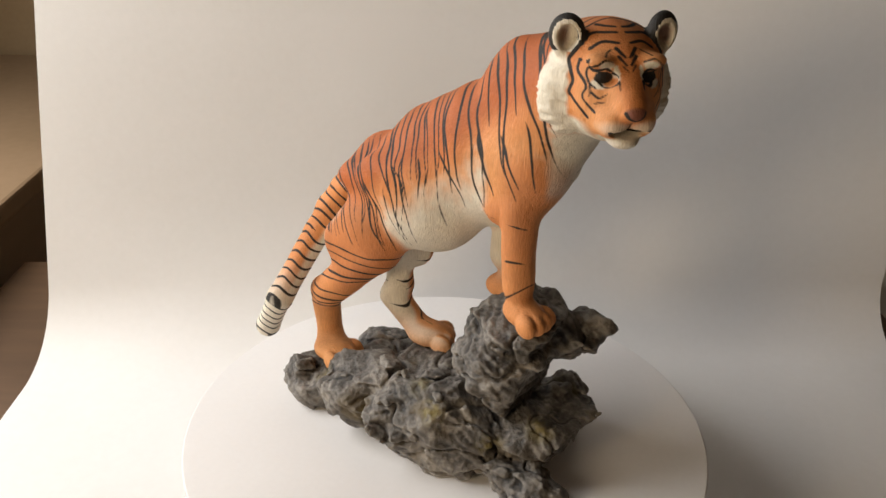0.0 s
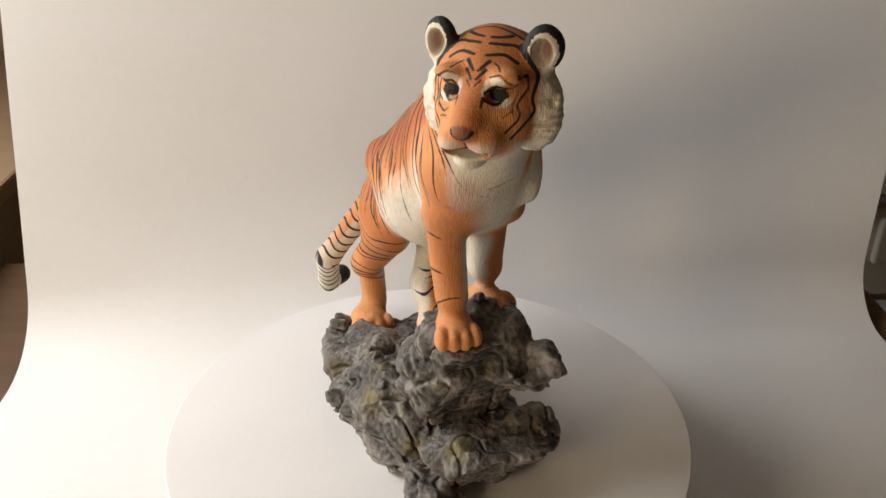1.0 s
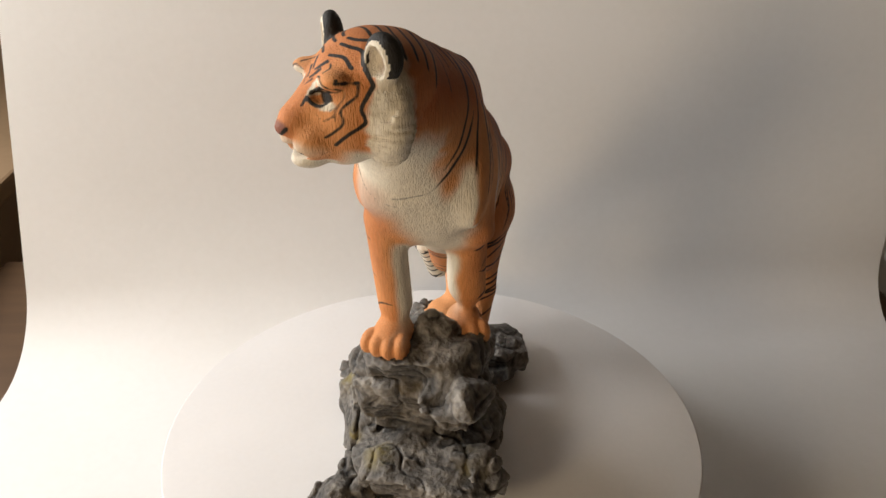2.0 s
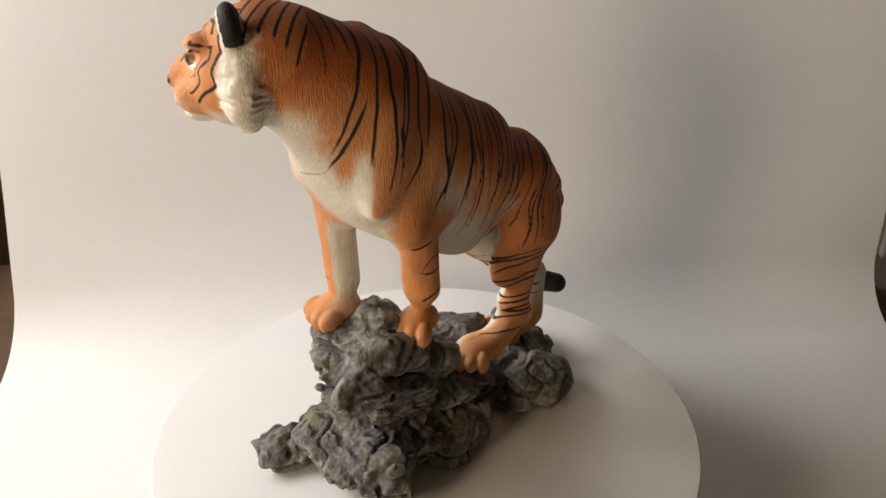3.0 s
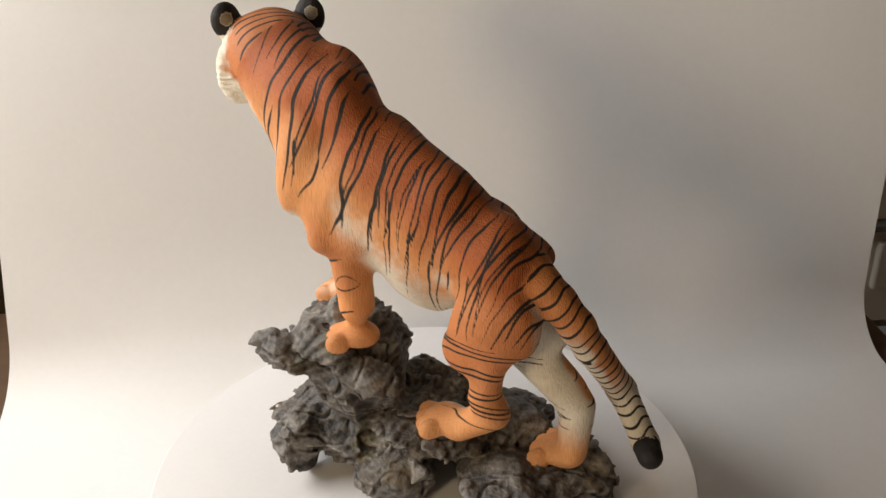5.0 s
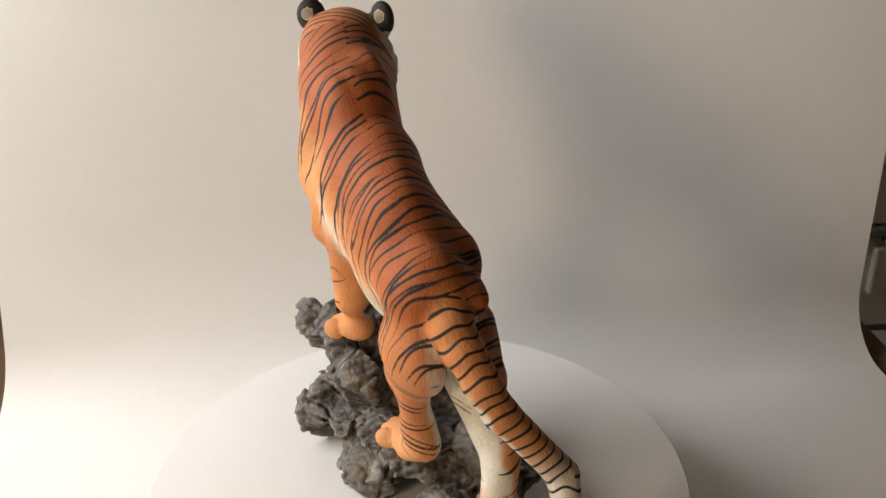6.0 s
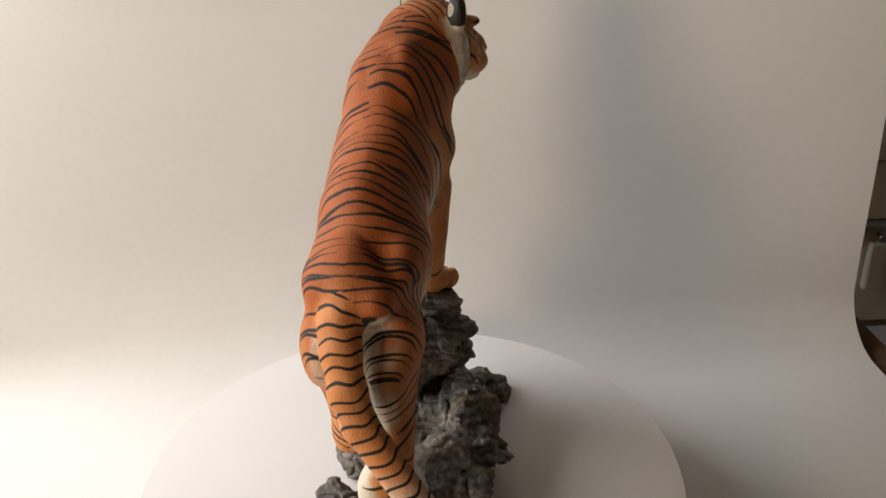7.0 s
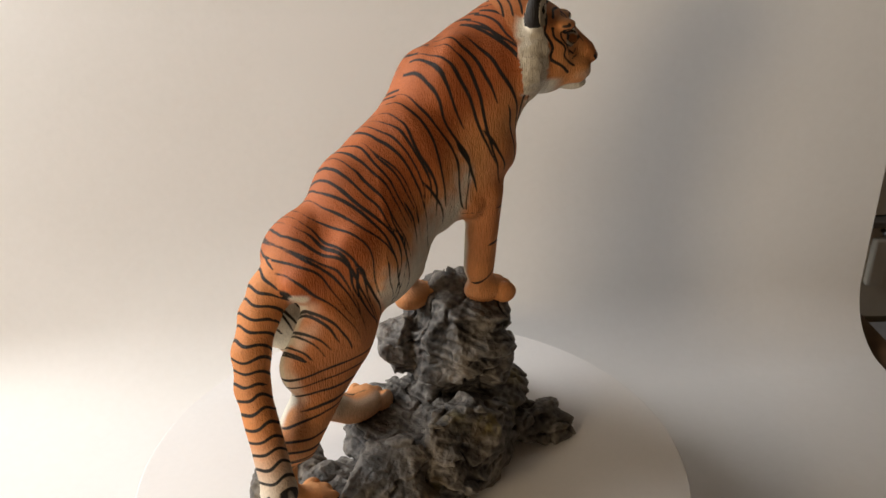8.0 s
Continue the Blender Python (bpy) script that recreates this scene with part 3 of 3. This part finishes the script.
def paint(v, nor):
    x, y, z = v.T.astype(float)
    fields = np.stack([f(v) for f in FORMS], 1)
    who = fields.argmin(1)
    rest = np.stack([np.delete(fields, k, 1).min(1) for k in range(len(FORMS))], 1)
    soft = ease(rest - fields, -5.0, 5.0)
    trunk = soft[:, 0]
    n1 = hash_noise(v / 9.0, 41)
    n2 = hash_noise(v / 3.0, 42)
    sy = y - spine_side(x)
    d = np.hypot(np.maximum(0, spine_height(x) - z), 0.0) + 0.25 * np.abs(sy)
    coat = np.tile(ORANGE, (len(v), 1))

    def lay(colour, w):
        nonlocal coat
        w = np.clip(w, 0, 1)[:, None]
        coat = coat * (1 - w) + np.array(colour) * w

    lay(RUST, 0.85 * ease(-d + 5 * n1, -62, -18) * (who != 6) * (1 - soft[:, 5]))
    lay(RUST, 0.6 * ease(x + 4 * n1, 16, 34) * ease(-d + 5 * n1, -66, -30) * trunk)
    # belly, chest, throat
    body = np.clip(trunk + soft[:, 1:5].max(1) * ease(z, 108, 138), 0, 1)
    lay(PEACH, ease(d + 5 * n1, 26, 56) * body * 0.8)
    belly = ease(d + 6 * n1 + 5 * n2 + 8 * (sy < 0), 48, 80) * ease(x + 4 * n1, -56, -44) * ease(-x + 3 * n1, -30, -22) * trunk
    lay(WHITE, belly)
    lay(WHITE, ease(-nor[:, 2] + 0.1 * n1, 0.35, 0.65) * trunk)
    chest = ease(nor[:, 0] + 0.15 * n1 - 0.4 * np.abs(nor[:, 1] + 0.1) - 0.3 * np.maximum(0, nor[:, 1]), 0.18, 0.62) * np.clip(trunk + soft[:, 1:3].max(1) * ease(z, 158, 172), 0, 1) * ease(x, 34, 44) * ease(-z, -222, -205)
    throat = ease(x - 0.62 * np.maximum(0, sy) + 5 * n1 + 3 * n2, 55, 66) * ease(-z, -214, -200) * trunk
    lay(WHITE, throat)
    lay(WHITE, chest)
    # legs: white inside, orange outside, peach paws
    for k, cy in ((1, 28), (2, -14), (3, 26), (4, 3)):
        me = soft[:, k]
        inner = -nor[:, 1] if cy > 10 else nor[:, 1]
        lay(PEACH, me * 0.6 * ease(-z, -150, -110))
        lay(RUST, me * 0.45 * ease(z + 6 * n1, (108 if k < 3 else 62), (138 if k < 3 else 96)) * ease(-inner, -0.2, 0.5))
        lay(PEACH, me * ease(-z, -(100 if k < 3 else 75), -(70 if k < 3 else 40)) * 0.9)
        lay(WHITE, me * ease(inner + 0.15 * n1, 0.1, 0.55) * ease(z, (92 if k < 3 else 38), (112 if k < 3 else 62)))
    lay(WHITE, 0.55 * ((who == 0) | (who == 3) | (who == 4)) * ease(-nor[:, 0] + 0.2 * n1, 0.55, 0.9) * ease(z, 78, 98) * ease(-z, -142, -128) * ease(-x + 3 * n1, 58, 68))
    lay(WHITE, (who == 4) * ease(-nor[:, 0] + 0.6 * nor[:, 1] + 0.1 * n1, 0.75, 1.05) * ease(z, 40, 66))
    # tail: orange above, white beneath and towards the end, black tip
    lay(PEACH, soft[:, 5] * 0.45)
    lay(WHITE, soft[:, 5] * ease(-z, -120, -100) * np.maximum(ease(nor[:, 0] + 0.8 * nor[:, 1] + 0.1 * n1, -0.1, 0.5), ease(-z, -90, -60)))

    ink = np.full(len(v), 9.0)
    for side, seed in ((1, 3), (-1, 8)):
        here = (sy * side > -1.0) & ((who == 0) | (who == 1) | (who == 2) | (who == 3) | (who == 4))
        lean = np.interp(x, [-80, -40, 0, 60], [0.55, 0.35, 0.15, 0.25])
        u = x - lean * d + 0.8 * n1
        f = stripe_field(u, d, 3, -120, 3, 4.0, 0.66, (44, 84), (-9, 2))
        f = np.minimum(f, stripe_field(u, d, seed + 50, 5, 52, 4.9, 0.74, (40, 88), (-9, 4)))
        f = np.minimum(f, stripe_field(u, d, seed + 55, 54, 80, 5.2, 0.70, (14, 36) if side > 0 else (14, 34), (-9, 2)))
        f = np.minimum(f, stripe_field(u + 1.9, d, seed + 70, -62, 3, 9.0, 0.60, (56, 84), (26, 44)))
        f = np.minimum(f, stripe_field(u + 2.6, d, seed + 90, 14, 56, 9.0, 0.64, (64, 96), (30, 48)))
        leg = ((who == 1) | (who == 2)) & (z < 152) | ((who == 3) | (who == 4)) & (z < 110)
        ink = np.where(here & ~leg, np.minimum(ink, f), ink)
    ink = ink + 0.5 * np.clip(np.maximum(throat, chest), 0, 1)      # fainter on the white bib
    # rings on the legs
    for k, top, gap in ((1, 150, 15), (2, 150, 15), (3, 108, 5.4), (4, 108, 5.4)):
        me = (who == k) & (z < top)
        out = 1.2 if k in (1, 3) else -1.2
        a = np.angle(np.exp(1j * (np.arctan2(nor[:, 1], nor[:, 0]) - out))) * 10
        f = stripe_field(z + 1.5 * np.cos(a / 10 * 1.5 + k) + 0.7 * n1, a + 40, 60 + k, 108 if k < 3 else 58, top, gap, 0.66, (44, 64) if k < 3 else (56, 76), (18, 38) if k < 3 else (8, 28))
        ink = np.where(me, np.minimum(ink, f), ink)
    # rings on the tail
    me = who == 5
    along = np.zeros(len(v))
    best = np.full(len(v), 1e9)
    run = 0.0
    for a, b in zip(TAIL, TAIL[1:]):
        a, b = np.array(a, float), np.array(b, float)
        length = np.linalg.norm(b - a)
        h = np.clip((v - a) @ (b - a) / length ** 2, 0, 1)
        dist = np.linalg.norm(v - a - h[:, None] * (b - a), axis=1)
        along = np.where(dist < best, run + h * length, along)
        best = np.minimum(best, dist)
        run += length
    ring = np.abs(np.mod(along + 1.2 * n1 + 1.0 * np.sin(3 * np.arctan2(nor[:, 1], nor[:, 0])), 6.0) - 3.0) - 0.68
    ink = np.where(me, np.minimum(ink, ring), ink)
    ink = np.where(me & (along > run - 6), -2.0, ink)
    # head
    q = to_head(v)
    hd = who == 6
    fw, lf, up = q.T.astype(float)
    al = np.abs(lf)
    m = np.stack([fw, al, up], 1)
    coat[hd] = ORANGE
    lay(RUST, hd * 0.7 * ease(-fw + 2 * n1, -4, 3))
    lay(PEACH, hd * (0.55 * ease(fw, 4, 18) * ease(al, 3, 9) + 0.25))
    lay(WHITE, hd * ease(al - 0.10 * up + 1.4 * n2 - 0.30 * fw, 18.4, 20.4) * (up < 12) * ease(fw + 2.0 * n2 + np.maximum(0, -up - 9) * 0.9, -12, -6))
    lay(WHITE, hd * ease(-up + 1.5 * n1, 18, 22) * ease(-fw, -18, -10))
    lay(WHITE, hd * 0.85 * ease(-np.linalg.norm((m - (22, 6.0, -18.5)) / (11, 6.5, 4.4), axis=1), -1.2, -0.7))
    for c, r in (((9.4, 5.0), (3.4, 1.9)), ((5.2, 2.2), (1.1, 2.8)), ((12.0, -3.0), (2.6, 1.8))):
        lay(WHITE, hd * (fw > 4) * ease(-np.hypot((al - c[0]) / r[0], (up - c[1]) / r[1]), -1.15, -0.8))
    lay(WHITE, hd * ease(-np.linalg.norm((q - (20, 0, -26)) / (11, 9.5, 4.6), axis=1), -1.2, -0.9))
    lay(PINK, hd * ease(-np.linalg.norm((q - (33.0, 0, -11.4)) / (4.2, 4.6, 2.6), axis=1), -1.15, -0.85))
    earing = egg(m.astype(np.float32), (0.5, 20.9, 13.2), (4.8, 7.8, 9.4), 24.4)
    is_ear = hd & (earing < 1.0) & (up > 7)
    lay(WHITE, is_ear * 1.0)
    lay(np.array([0.20, 0.10, 0.075]), is_ear * ease(-np.linalg.norm((m - (2.5, 22.0, 13)) / (5, 3.0, 4.8), axis=1), -1.3, -0.6) * 0.9)
    fi = np.full(len(v), 9.0)
    cheek = (
        (((17.5, 9.5), (20.4, 4), (19.6, -3), (20.2, -9), (14.5, -17)), 0.95),
        (((16.5, 7), (18.0, 1), (15.8, -4), (16.8, -9), (13.0, -14)), 0.72),
        (((14.5, 5), (15.6, 0.5), (14.6, -4), (15.0, -8)), 0.55),
        (((14.2, -6.4), (11.6, -8.2), (9, -6)), 0.5),
        (((13, -10.5), (9.8, -9.4)), 0.4),
    )
    brow = (
        (((14.2, 4.6), (10.6, 7.4), (6.4, 6.2)), 0.55),
        (((16.5, 11), (11, 14.6), (2, 15.4)), 0.95),
        (((13.4, 9.4), (8.4, 12.2), (2.4, 12.2)), 0.85),
        (((9.8, 8.4), (6, 10.0)), 0.5),
        (((4.2, 10.6), (1.0, 7.8)), 0.8),
        (((3.8, 8.0), (1.0, 5.2)), 0.75),
        (((2.8, 5.0), (0.8, 3.0)), 0.5),
        (((8.4, 17), (1.5, 17.0)), 0.9),
    )
    muzzle = (
        (((5.6, 0.8), (9.2, 3.2), (13.2, 2.2), (15.8, 4.2)), 0.9),
        (((5.0, -0.6), (5.2, -3.4)), 0.6),
        (((5.4, -1.0), (9.4, -3.4), (12.8, -1.0)), 0.8),
        (((12.8, -4.6), (15.2, -2.6)), 0.4),
        (((4.6, -11.2), (2.8, -13.6), (0.2, -14.6)), 0.9),
        (((0.0, -14.6), (0.0, -20.0)), 0.5),
        (((0.0, -20.4), (4.5, -21.6), (8.6, -20.6)), 1.2),
    )
    for pts, w in (*cheek, *brow, *muzzle):
        fi = np.minimum(fi, stroke(m, face_line(pts), w, w * 0.75))
    fi = np.minimum(fi, np.linalg.norm((m - (17.8, 9.4, -0.3)) / (5.0, 3.7, 2.4), axis=1) * 2.5 - 2.5)
    fi = np.where(is_ear & ((nor @ np.array([math.cos(radians(YAW)), math.sin(radians(YAW)), 0]) < 0.05) | (np.linalg.norm((m - (0.5, 20.9, 13.2)) / (9, 7.8, 9.4), axis=1) > 0.82)), -2.0, fi)
    facing = nor @ np.array([math.cos(radians(YAW)), math.sin(radians(YAW)), 0])
    spot = is_ear & (facing < -0.2) & (np.hypot(al - 21, up - 15) < 3.0 + 0.6 * n2)
    lay(np.array([0.30, 0.25, 0.18]), spot * 1.0)
    fi = np.where(spot, 9.0, fi)
    nape = np.abs(np.mod(fw + 0.25 * up + 1.6 * n1, 5.2) - 2.6) - 0.6 + 3.0 * ease(al + 2 * n1, 17, 23)
    fi = np.where((fw < 1) & (up > -5) & ~is_ear, np.minimum(fi, nape), fi)
    ink = np.where(hd, fi, ink)
    return coat, ink


def build_figurine():
    vt = sample(tiger, LO, HI, 9.0)
    rock_hi = np.array([HI[0], HI[1], 120.0])
    vr = sample(rock, LO, rock_hi, 12.0)
    vol = vt
    vol[:, :, : vr.shape[2]] = np.minimum(vol[:, :, : vr.shape[2]], vr)
    v, f = surface_nets(vol, LO)
    v = v.astype(np.float32)
    me = bpy.data.meshes.new("tiger_figurine")
    me.vertices.add(len(v))
    me.vertices.foreach_set("co", (v * 0.001).astype(np.float32).ravel())
    me.loops.add(len(f) * 4)
    me.loops.foreach_set("vertex_index", f.astype(np.int32).ravel())
    me.polygons.add(len(f))
    me.polygons.foreach_set("loop_start", np.arange(0, len(f) * 4, 4, dtype=np.int32))
    me.update(calc_edges=True)
    me.validate()
    dt = tiger(v)
    dr = np.full(len(v), 99.0, np.float32)
    low = v[:, 2] < 120
    dr[low] = rock(v[low])
    stone = dr < dt
    me.materials.append(COAT)
    me.materials.append(STONE)
    me.polygons.foreach_set("material_index", (stone[f].sum(1) >= 2).astype(np.int32))
    me.polygons.foreach_set("use_smooth", np.ones(len(f), bool))
    nor = np.empty(len(v) * 3, np.float32)
    me.vertices.foreach_get("normal", nor)
    coat, ink = paint(v, nor.reshape(-1, 3))
    me.attributes.new("coat", "FLOAT_COLOR", "POINT").data.foreach_set("color", np.concatenate([coat, np.ones((len(v), 1))], 1).astype(np.float32).ravel())
    me.attributes.new("moss", "FLOAT", "POINT").data.foreach_set("value", moss_spots(v).astype(np.float32))
    me.attributes.new("ink", "FLOAT", "POINT").data.foreach_set("value", ink.astype(np.float32))
    ob = new("tiger_figurine", me)
    return tagged(ob, "painted resin tiger figurine standing on a grey rock base", "figurine")


figurine = build_figurine()


# ---- motion ----
def motions():
    rows = [(t, pose(0, 0, 0, 0, 0, a)) for t, a in TURN]
    walk(figurine, rows)
    walk(platter, rows)


# turn of the table in degrees, time by time
TURN = ((0.0, -28.52), (0.5, -45.24), (1.0, -62.14), (2.5, -115.46), (3.0, -133.24), (3.5, -150.95), (4.0, -168.65), (4.5, -186.57), (6.0, -240.39), (6.5, -258.15), (7.0, -276.10), (7.5, -293.90), (8.0, -311.95))
motions()
